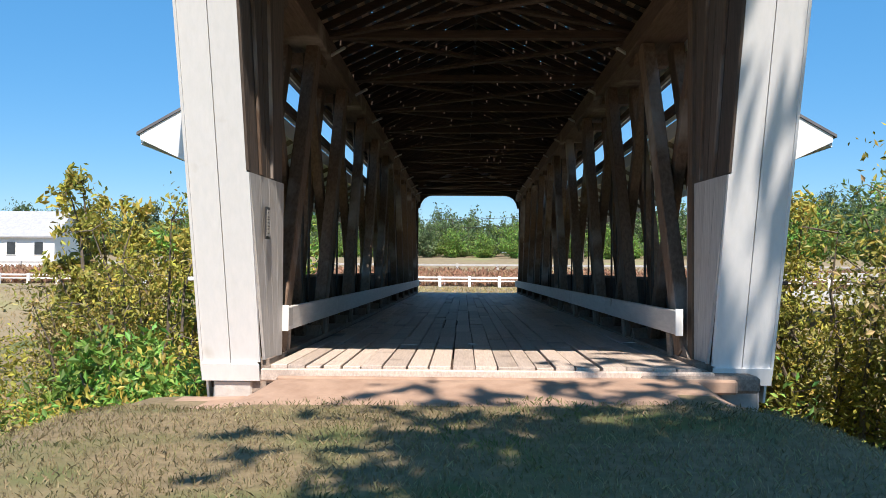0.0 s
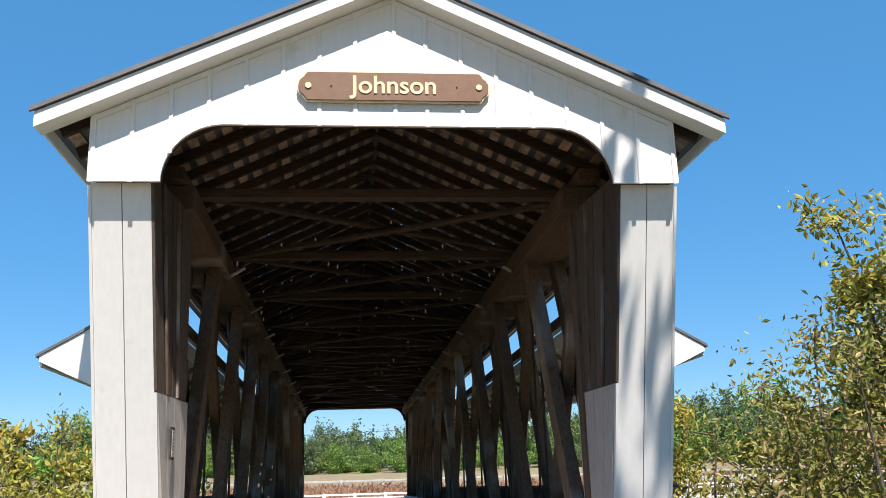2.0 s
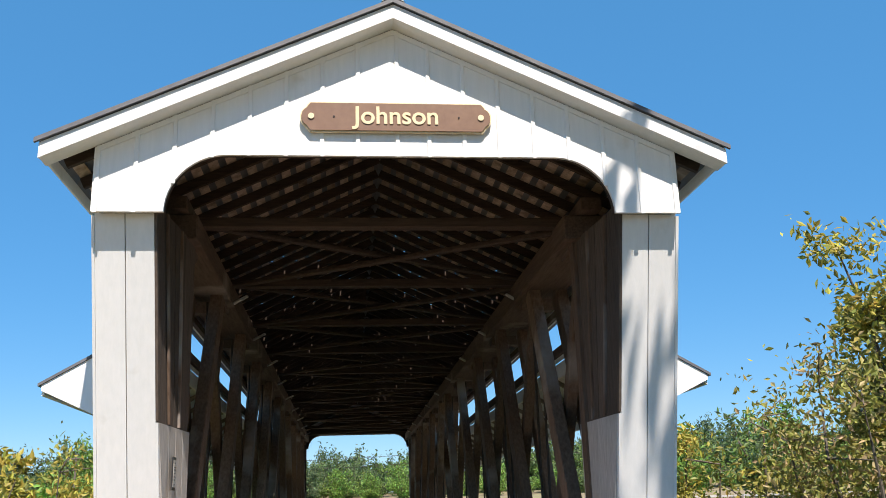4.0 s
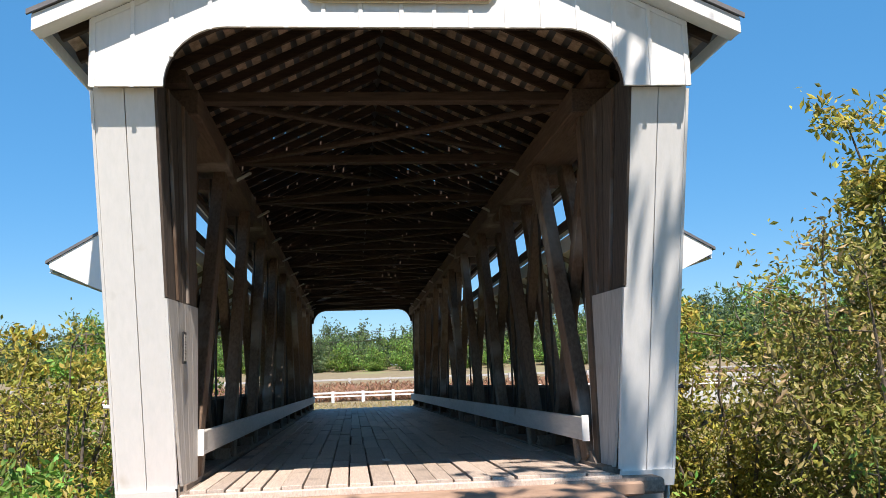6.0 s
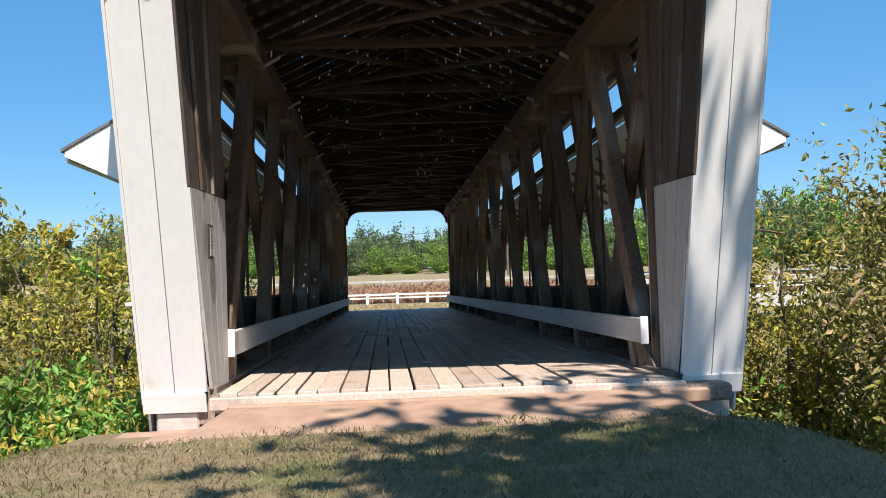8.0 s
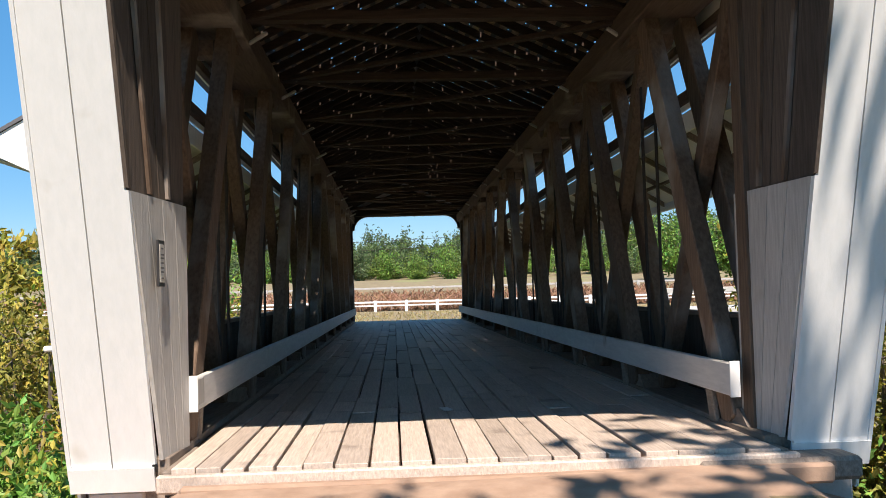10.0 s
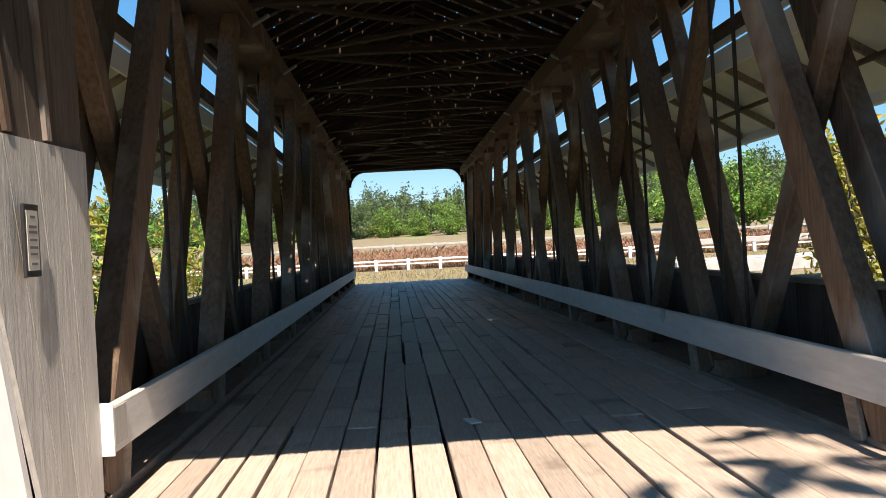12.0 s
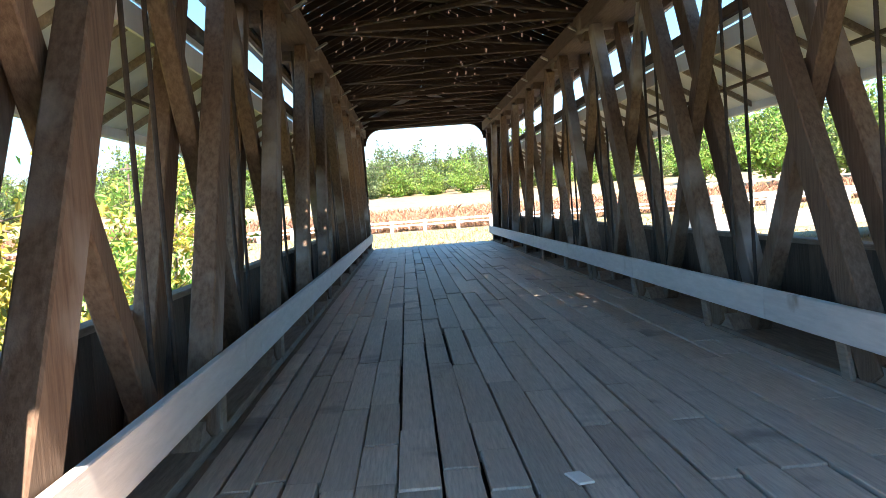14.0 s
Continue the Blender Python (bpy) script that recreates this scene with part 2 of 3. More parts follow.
gx = spaced([(-1500, -200, 260), (-200, -60, 20), (-60, -14, 3), (-14, 14, 0.35), (14, 60, 3), (60, 200, 20), (200, 1500, 260)])
gy = spaced([(-1200, -100, 220), (-100, -20, 8), (-20, 6, 0.35), (6, 26, 1.5), (26, 40, 0.7), (40, 160, 2), (160, 2500, 300)])
verts = [(x, y, ground_z(x, y)) for y in gy for x in gx]
faces, fm = [], []
for j in range(len(gy) - 1):
    for i in range(len(gx) - 1):
        a = j * len(gx) + i
        faces.append((a, a + 1, a + 1 + len(gx), a + len(gx)))
        x, y = (gx[i] + gx[i + 1]) / 2, (gy[j] + gy[j + 1]) / 2
        edge = -2.0 + 0.25 * noise.noise(Vector((x * 0.8, 2.0, 0)))
        if (abs(x) < 2.85 + 0.3 * noise.noise(Vector((y * 1.5, 1.0, x))) and edge < y < 1.0) or (abs(x) < 4 and 30.5 < y < 34):
            fm.append(1)
        elif 61.5 < y < 67.5:
            fm.append(2)
        elif 67.5 < y < 78:
            fm.append(3)
        elif 78 < y < 125 or 30 < y < 60:
            fm.append(4)
        else:
            fm.append(0)
me = bpy.data.meshes.new("ground")
me.from_pydata(verts, [], faces)
M_FIELD = material("mown_pale_field", (0.20, 0.155, 0.085), (0.30, 0.24, 0.14), 1.5, (1, 1, 1), 0.95, 0.3, (0.25, 0.26, 0.10), 0.12, 0.55, piece=0.0)
for m in (M_LAWN, M_DIRT, M_ROAD, M_RUST, M_FIELD):
    me.materials.append(m)
me.polygons.foreach_set("material_index", fm)
me.polygons.foreach_set("use_smooth", [True] * len(fm))
ground = tagged(new("ground", me), "dry lawn and banks round the bridge with road and field beyond", "ground", kind="structure")


def blades(name, label, places, height, width, mat):
    """Grass: one bent two-triangle blade at each place."""
    v, f = [], []
    for x, y, z in places:
        a, h, w = random.uniform(0, 6.28), height * random.uniform(0.5, 1.3), width * random.uniform(0.7, 1.3)
        dx, dy = math.cos(a) * w, math.sin(a) * w
        lx, ly = random.gauss(0, 0.5) * h, random.gauss(0, 0.5) * h
        k = len(v)
        v += [(x - dx, y - dy, z), (x + dx, y + dy, z), (x + lx * 0.4 + dx * 0.7, y + ly * 0.4 + dy * 0.7, z + h * 0.6), (x + lx, y + ly, z + h * 0.9)]
        f += [(k, k + 1, k + 2), (k, k + 2, k + 3)]
    me = bpy.data.meshes.new(name)
    me.from_pydata(v, [], f)
    me.materials.append(mat)
    return tagged(new(name, me), label, "grass", kind="stuff")


spots = []
while len(spots) < 90000:
    y = -9.6 + 8.0 * random.random() ** 1.3
    x = random.uniform(-7.5, 7.5)
    if abs(x) < 3.0 and y > -2.0 + 0.3 * noise.noise(Vector((x * 1.1, 5, 0))):
        continue
    if abs(x) > 3.0 and y > -1.6 and random.random() < 0.3:
        continue
    spots.append((x, y, ground_z(x, y)))
blades("lawn_grass", "short dry mown grass, straw and green, in front of the bridge", spots, 0.045, 0.005, M_BLADE)

# ---------------------------------------------------------------- the bridge: trusses
MID = 15.6
NODES = [0.1 + 3.1 * k for k in range(11)]


def truss(side):
    t = thing("truss", "aged brown timber truss with crossed braces and iron rods", "bridge truss", (side * 2.55 + (-0.08 if side > 0 else 0.0), MID, -0.3), "trusses along the deck")
    s = side
    def add(name, bm, mat, label=""):
        ob = settle(part(name, bm, mat, None, label), t)
        ob.location.x = t.location.x - side * 2.55
        return ob
    lo, hi = 0.03, 4.1
    add("bottom_chord", box(*sorted((s * 2.27, s * 2.85)), -0.6, 31.8, -0.33, lo), M_CHORD)
    for a, b in ((-0.4, 9.4), (9.42, 21.7), (21.72, 31.6)):
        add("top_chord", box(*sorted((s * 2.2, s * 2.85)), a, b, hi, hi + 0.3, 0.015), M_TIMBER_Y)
    for k in range(10):
        a, b = NODES[k], NODES[k + 1]
        if k >= 5:
            a, b = b, a
        g = 1 if b > a else -1
        for x in (2.36, 2.76):
            dz = random.uniform(-0.03, 0.03)
            add("brace", beam((s * x, a + g * 0.06 + dz, lo), (s * x, b - g * (0.76 if s > 0 else 0.6) + dz, hi), 0.31, 0.17), M_TIMBER)
        add("counter_brace", beam((s * 2.56, b - g * 0.28, lo), (s * 2.56, a + g * 0.05, hi), 0.2, 0.15), M_TIMBER)
    for k, y in enumerate(NODES):
        if 0 < k < 10:
            for d in (-0.28, 0.28):
                add("tie_rod", rod_bm((s * 2.55, y + d, -0.1), (s * 2.55, y + d, hi + 0.1), 0.019), M_IRON)
        add("angle_block", slab([(y - 0.3, lo), (y + 0.3, lo), (y + 0.12, lo + 0.13), (y - 0.12, lo + 0.13)], "x", s * 2.3, s * 2.82), M_CHORD)
        add("angle_block", slab([(y - 0.3, hi), (y + 0.3, hi), (y + 0.12, hi - 0.13), (y - 0.12, hi - 0.13)], "x", s * 2.3, s * 2.82), M_TIMBER_Y)
    for y in (-0.15, 31.35):
        add("end_post", box(*sorted((s * 2.33, s * 2.55)), y - 0.1, y + 0.1, lo, hi), M_TIMBER)
    for y in (-0.42, 31.62):
        add("end_post", box(*sorted((s * 2.6, s * 2.8)), y - 0.08, y + 0.08, 0.0, hi), M_TIMBER)


truss(-1)
truss(1)


# ---------------------------------------------------------------- rails
def guard_rail(s, x):
    t = thing("guard_rail", "scuffed white-painted plank rail along the truss feet", "guard rail", (s * x, MID, 0), "rails along the deck")
    y, first = (0.02 if s < 0 else -0.22), True
    while y < 31.2:
        e = min(y + random.uniform(4.6, 5.2), 31.3)
        bm = box(*sorted((s * x, s * (x + 0.06))), y, e - 0.004, 0.285, 0.55, 0.008)
        settle(part("rail_board", bm, M_RAIL), t)
        y = e
    settle(part("end_cap", box(*sorted((s * (x - 0.012), s * (x + 0.07))), (0.0 if s < 0 else -0.24), (0.018 if s < 0 else -0.222), 0.28, 0.57, 0.003), M_WHITE, None, "bright white painted end"), t)
    if s < 0:
        settle(part("patch", box(-x, -x + 0.012, 0.022, 0.26, 0.33, 0.54, 0.004), M_PANEL, None, "nailed scuffed patch at the rail's end"), t)
    for k, yy in enumerate(NODES):
        b = yy + (0.36 if k < 5 else -0.36)
        settle(part("rail_post", beam((s * (x + 0.09), b - 0.02, -0.02), (s * (x + 0.09), b + 0.15, 0.5), 0.15, 0.05), M_CHORD), t)


guard_rail(-1, 2.20)
guard_rail(1, 2.09)

# ---------------------------------------------------------------- portals
R_EAVE, Z_RIDGE, SLOPE = 3.43, 6.13, 0.463


def face_y(z):
    return -0.69 - 0.31 * z


def portal(far):
    name = "portal"
    t = thing(name, "white-painted board-and-batten bridge portal with a rounded opening", "bridge portal", (0, -1.2, -0.4), "portals")
    def add(nm, bm, mat, label=""):
        return settle(part(nm, bm, mat, None, label), t)
    # slanted leg boards
    for s in (-1, 1):
        for a, b in ((2.38, 2.655), (2.665, 2.95)):
            z0, z1 = -0.17, 4.2
            bm = slab([(face_y(z0), z0), (face_y(z1), z1), (face_y(z1) + 0.045, z1), (face_y(z0) + 0.045, z0)], "x", s * a, s * b)
            add("leg_board", bm, M_WHITE)
        add("plinth_board", slab([(face_y(-0.2) - 0.03, -0.2), (face_y(-0.02) - 0.03, -0.02), (face_y(-0.02) - 0.002, -0.02), (face_y(-0.2) - 0.002, -0.2)], "x", s * 2.36, s * 2.97), M_WHITE)
        add("edge_strip", slab([(face_y(-0.1) - 0.012, -0.1), (face_y(3.9) - 0.012, 3.9), (face_y(3.9) + 0.1, 3.9), (face_y(-0.1) + 0.1, -0.1)], "x", s * 2.952, s * 2.98), M_WHITE)
        add("inner_strip", slab([(face_y(0) - 0.008, 0.0), (face_y(1.93) - 0.008, 1.93), (face_y(1.93) + 0.05, 1.93), (face_y(0) + 0.05, 0)], "x", s * 2.352, s * 2.378), M_WHITE)
        add("inner_strip", slab([(face_y(1.95) + 0.002, 1.95), (face_y(4.1) + 0.002, 4.1), (face_y(4.1) + 0.06, 4.1), (face_y(1.95) + 0.06, 1.95)], "x", s * 2.352, s * 2.378), M_BOARD)
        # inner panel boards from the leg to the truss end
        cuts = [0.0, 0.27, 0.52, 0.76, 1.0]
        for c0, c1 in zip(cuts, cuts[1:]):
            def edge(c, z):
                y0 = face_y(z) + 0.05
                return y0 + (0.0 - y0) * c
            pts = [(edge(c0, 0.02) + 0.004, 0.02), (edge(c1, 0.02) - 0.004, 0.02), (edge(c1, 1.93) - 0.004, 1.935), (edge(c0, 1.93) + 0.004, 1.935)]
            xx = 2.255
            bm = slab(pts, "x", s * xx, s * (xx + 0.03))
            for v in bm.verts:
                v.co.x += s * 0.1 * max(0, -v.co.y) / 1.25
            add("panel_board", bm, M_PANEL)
        lean = lambda y: s * 0.1 * max(0, -y) / 1.25
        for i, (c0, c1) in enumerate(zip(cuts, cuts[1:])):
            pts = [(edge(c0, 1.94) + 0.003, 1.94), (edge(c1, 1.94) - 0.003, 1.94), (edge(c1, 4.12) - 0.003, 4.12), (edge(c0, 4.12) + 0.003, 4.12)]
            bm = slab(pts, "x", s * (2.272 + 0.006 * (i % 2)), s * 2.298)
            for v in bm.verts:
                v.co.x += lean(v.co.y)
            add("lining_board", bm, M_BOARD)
        for c in (0.30, 0.62):
            bm = slab([(edge(c, 1.95), 1.95), (edge(c, 1.95) + 0.05, 1.95), (edge(c, 4.1) + 0.05, 4.1), (edge(c, 4.1), 4.1)], "x", s * 2.245, s * 2.27)
            for v in bm.verts:
                v.co.x += lean(v.co.y)
            add("lining_batten", bm, M_TIMBER)
        add("leg_post", beam((s * 2.75, face_y(0) + 0.16, 0.0), (s * 2.75, face_y(4.1) + 0.16, 4.1), 0.16, 0.18), M_TIMBER)
        add("panel_stud", box(*sorted((s * 2.30, s * 2.38)), -0.10, -0.02, 0.0, 4.1), M_TIMBER)
    for s in (-1, 1):
        add("bracket", box(*sorted((s * 2.982, s * 3.05)), face_y(0.88) + 0.01, face_y(0.88) + 0.06, 0.85, 0.89, 0.01), M_WHITE if s < 0 else M_IRON)
    # header with the rounded opening
    arc = [(2.27 - 0.6 * (1 - math.cos(a)) , 3.9 + 0.6 * math.sin(a)) for a in [math.pi / 2 * i / 14 for i in range(15)]]
    zs = Z_RIDGE - 0.195 - SLOPE * 2.96
    outline = [(-2.96, 3.9)] + [(-x, z) for x, z in arc] + [(x, z) for x, z in arc[::-1]] + [(2.96, 3.9), (2.96, zs), (0, Z_RIDGE - 0.195), (-2.96, zs)]
    add("gable_wall", slab(outline, "y", -2.03, -1.99), M_WHITE)
    inner = [(-2.9, 3.92)] + [(-x, z + 0.02) for x, z in arc] + [(x, z + 0.02) for x, z in arc[::-1]] + [(2.9, 3.92), (2.9, zs - 0.1), (0, Z_RIDGE - 0.36), (-2.9, zs - 0.1)]
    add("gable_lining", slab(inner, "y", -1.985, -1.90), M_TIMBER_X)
    n = 8
    for i in range(-n, n + 1):
        x = i * 0.365 + (0.0 if i else 0.04)
        if abs(x) > 2.93:
            continue
        ax = abs(x)
        zb = 3.885 if ax > 2.27 else 4.485 if ax < 1.67 else 3.885 + math.sqrt(max(0, 0.36 - (ax - 1.67) ** 2))
        zt = Z_RIDGE - 0.1955 - SLOPE * ax
        add("batten", box(x - 0.022, x + 0.022, -2.046, -2.032, zb, zt, 0.005), M_WHITE)
    for s in (-1, 1):
        # bargeboards, soffit strip and frieze under the overhang
        for nm, y0, y1, d0, d1 in (("bargeboard", -2.29, -2.26, 0.045, 0.20), ("soffit_board", -2.26, -2.03, 0.165, 0.19), ("frieze_board", -2.044, -2.033, 0.20, 0.26)):
            xe = R_EAVE - 0.02 if nm != "frieze_board" else 2.95
            o = [(0, Z_RIDGE - d0), (s * xe, Z_RIDGE - d0 - SLOPE * xe), (s * xe, Z_RIDGE - d1 - SLOPE * xe), (0, Z_RIDGE - d1)]
            add(nm, slab(o, "y", y0, y1), M_WHITE)
        # abutment blocks under the legs
        add("footing_block", box(*sorted((s * 2.45, s * 2.86)), -0.62, -0.2, -0.5, -0.2, 0.02), M_STONE)
    if far:
        m = Matrix.Translation((0, MID * 2 - (-0.0), 0)) @ Matrix.Rotation(math.pi, 4, "Z")
        t.matrix_world = m @ Matrix.Translation((0, -1.2, -0.4))
    return t


portal(False)
portal(True)


# ---------------------------------------------------------------- side walls
def side_wall(s):
    nm = "wall_east" if s > 0 else "wall_west"
    w = thing(nm, "white siding outside and raw boards inside, with a long open window band", "wall", (s * 2.92, MID, -0.5), kind="structure")
    def add(name, bm, mat, label=""):
        return settle(part(name, bm, mat, None, label), w)
    ends = [[(face_y(-0.4) + 0.05, -0.4), (0.95, -0.4), (0.95, 4.62), (face_y(4.2) + 0.02, 4.62), (face_y(4.2) + 0.02, 4.2)]]
    ends.append([(2 * MID - y, z) for y, z in ends[0]])
    x0, x1 = s * 2.925, s * 2.95
    for e in ends:
        add("end_siding", slab(e, "x", x0, x1), M_WHITE)
    for a, b in ((-0.4, 0.84), (3.0, 3.235), (3.265, 3.47), (3.94, 4.62)):
        add("siding", slab([(0.952, a), (30.248, a), (30.248, b), (0.952, b)], "x", x0, x1), M_WHITE)
    add("sill", box(*sorted((s * 2.84, s * 2.98)), 0.55, 30.65, 0.84, 0.89), M_CHORD)
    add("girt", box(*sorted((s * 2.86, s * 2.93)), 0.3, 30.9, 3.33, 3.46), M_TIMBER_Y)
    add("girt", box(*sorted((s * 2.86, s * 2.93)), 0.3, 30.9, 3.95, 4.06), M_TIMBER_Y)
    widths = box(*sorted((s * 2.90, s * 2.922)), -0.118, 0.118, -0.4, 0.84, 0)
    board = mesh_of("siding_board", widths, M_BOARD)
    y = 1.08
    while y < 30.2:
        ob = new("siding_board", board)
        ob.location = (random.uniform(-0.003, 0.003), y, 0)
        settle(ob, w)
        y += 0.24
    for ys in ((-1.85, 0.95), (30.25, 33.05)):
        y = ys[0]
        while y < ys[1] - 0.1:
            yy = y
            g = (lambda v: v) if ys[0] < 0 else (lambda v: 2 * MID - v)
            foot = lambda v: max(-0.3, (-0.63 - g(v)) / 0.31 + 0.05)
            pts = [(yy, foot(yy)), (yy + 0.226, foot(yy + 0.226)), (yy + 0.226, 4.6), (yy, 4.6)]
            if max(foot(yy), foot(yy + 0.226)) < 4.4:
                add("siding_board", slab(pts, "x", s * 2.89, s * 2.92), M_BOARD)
            y += 0.235


def awning(s):
    t = thing("awning", "long white side awning roof with sheet metal over small rafters", "awning", (s * 2.96, MID, 3.1), "window awnings")
    def add(name, bm, mat, label=""):
        return settle(part(name, bm, mat, None, label), t)
    def prof(d0, d1, xa=2.955, xb=4.06):
        z = lambda x: 3.2 - 0.57 * (x - 2.955)
        return [(s * xa, z(xa) - d0), (s * xb, z(xb) - d0), (s * xb, z(xb) - d1), (s * xa, z(xa) - d1)]
    add("metal_sheet", slab(prof(-0.035, 0.0, xb=4.1), "y", 0.45, 30.75), M_METAL_ROOF)
    add("decking", slab(prof(0.004, 0.02), "y", 0.5, 30.7), M_TIN)
    y = 0.6
    while y < 30.6:
        add("rafter", slab(prof(0.022, 0.10, xb=4.0), "y", y, y + 0.05), M_CHORD)
        y += 1.03
    for x in (3.55,):
        z = 3.2 - 0.57 * (x - 2.955)
        add("purlin", beam((s * x, 0.55, z - 0.125), (s * x, 30.65, z - 0.125), 0.05, 0.04, (0, 0, 1), 0), M_TIMBER_Y)
    add("fascia", slab(prof(0.022, 0.13, 4.03, 4.06), "y", 0.5, 30.7), M_WHITE)
    for y in (0.47, 30.70):
        add("end_board", slab([(s * 2.955, 3.195), (s * 4.06, 2.566), (s * 4.06, 2.50), (s * 2.955, 1.98)], "y", y, y + 0.028), M_WHITE)
    top = thing("eave_hood", "narrow dark metal hood over the upper light strip", "awning", (s * 2.96, MID, 4.09), "eave hoods")
    settle(part("metal_sheet", slab([(s * 2.955, 4.12), (s * 3.12, 4.06), (s * 3.12, 4.035), (s * 2.955, 4.095)], "y", 0.3, 30.9), M_METAL_ROOF), top)
    settle(part("end_board", slab([(s * 2.955, 4.093), (s * 3.11, 4.03), (s * 2.955, 3.9)], "y", 0.32, 0.345), M_WHITE), top)


for s in (-1, 1):
    side_wall(s)
    awning(s)

# ---------------------------------------------------------------- roof
roof = thing("roof", "low gable roof of metal sheet over lath and rafters, with pinholes", "roof", (0, MID, 4.4), kind="structure")
Y0, Y1 = -2.29, 2 * MID + 2.29
for s in (-1, 1):
    v, f = [], []
    rows = [0.0, 0.214, 0.234]
    while rows[-1] < R_EAVE - 0.2:
        rows.append(rows[-1] + 0.176)
        rows.append(rows[-1] + 0.02)
    rows.append(R_EAVE)
    for i in range(len(rows) - 1):
        a, b = rows[i], rows[i + 1]
        runs = [(Y0, Y1)]
        if b - a < 0.03 and 0.3 < a < 2.9:
            runs, y = [], Y0
            at = 5.0 + random.random()
            while at < 29:
                runs.append((y, at))
                y = at + random.uniform(0.03, 0.08)
                at = y + random.choice((0.16, 0.24, 0.35, 0.5, 0.9))
            runs.append((y, Y1))
        for c, d in runs:
            k = len(v)
            v += [(s * a, c, Z_RIDGE - SLOPE * a), (s * b, c, Z_RIDGE - SLOPE * b), (s * b, d, Z_RIDGE - SLOPE * b), (s * a, d, Z_RIDGE - SLOPE * a)]
            f.append((k, k + 1, k + 2, k + 3))
    me = bpy.data.meshes.new("metal_sheet")
    me.from_pydata(v, [], f)
    me.materials.append(M_METAL_ROOF)
    settle(new("metal_sheet", me), roof)
    settle(part("drip_edge", slab([(0, Z_RIDGE + 0.012), (s * (R_EAVE + 0.02), Z_RIDGE + 0.012 - SLOPE * (R_EAVE + 0.02)), (s * (R_EAVE + 0.02), Z_RIDGE - 0.035 - SLOPE * (R_EAVE + 0.02)), (0, Z_RIDGE - 0.035)], "y", -2.325, -2.291), M_METAL_ROOF), roof)
    x = 0.06
    while x < R_EAVE - 0.12:
        for ya, yb in ((-2.24, 7.6), (7.62, 18.5), (18.52, 33.4)):
            z = Z_RIDGE - SLOPE * (x + 0.08) - 0.03
            bm = beam((s * (x + 0.07), ya, z), (s * (x + 0.07), yb, z), 0.022, 0.125, (s * 1, 0, -SLOPE), 0)
            settle(part("lath", bm, M_LATH), roof)
        x += 0.196
    y = -1.8
    while y < 33.1:
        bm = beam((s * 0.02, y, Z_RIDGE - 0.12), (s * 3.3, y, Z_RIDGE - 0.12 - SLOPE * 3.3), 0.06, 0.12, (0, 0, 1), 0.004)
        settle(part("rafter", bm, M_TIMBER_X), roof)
        y += 0.62
    settle(part("eave_board", box(*sorted((s * (R_EAVE - 0.045), s * (R_EAVE - 0.02))), -2.25, Y1 - 0.04, Z_RIDGE - SLOPE * R_EAVE - 0.16, Z_RIDGE - SLOPE * R_EAVE - 0.02), M_WHITE), roof)
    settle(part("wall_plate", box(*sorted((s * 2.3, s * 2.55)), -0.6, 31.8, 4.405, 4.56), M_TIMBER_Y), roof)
for k, y in enumerate(NODES):
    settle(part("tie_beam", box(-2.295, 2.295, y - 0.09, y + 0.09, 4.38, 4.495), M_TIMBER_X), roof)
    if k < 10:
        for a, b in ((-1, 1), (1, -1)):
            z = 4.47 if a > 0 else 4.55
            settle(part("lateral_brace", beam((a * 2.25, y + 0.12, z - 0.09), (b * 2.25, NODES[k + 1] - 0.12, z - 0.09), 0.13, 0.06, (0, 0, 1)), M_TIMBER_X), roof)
settle(part("ridge_cap", slab([(-0.12, Z_RIDGE - 0.03), (0, Z_RIDGE + 0.05), (0.12, Z_RIDGE - 0.03), (0, Z_RIDGE + 0.02)], "y", -2.33, Y1 + 0.03), M_TIN), roof)

# splinters of timber that stick out at the top chords
for s in (-1, 1):
    for y in NODES[1:-1]:
        bm = beam((s * 2.21, y, 4.13), (s * 1.98, y - 0.14, 4.22), 0.05, 0.035, (0, 0, 1), 0.006)
        settle(part("brace_peg", bm, M_PANEL, None, "pale cut brace end"), roof)

# ---------------------------------------------------------------- sign and notice
sign = thing("name_sign", "brown wooden name sign with cream lettering and gold edge", "sign", (0.03, -2.06, 4.9))


def plate(hw, hh, notch, y0, y1):
    bow = [(hw, 0.0), (hw - 0.008, 0.30 * hh), (hw - 0.03, 0.52 * hh), (hw - notch * 0.62, 0.66 * hh), (hw - notch * 0.72, 0.80 * hh), (hw - notch, hh)]
    pts = bow + [(-x, z) for x, z in bow[::-1]] + [(-x, -z) for x, z in bow[1:]] + [(x, -z) for x, z in bow[:0:-1]]
    bm = slab([(0.03 + x, 4.9 + z) for x, z in pts], "y", y0, y1)
    return bm


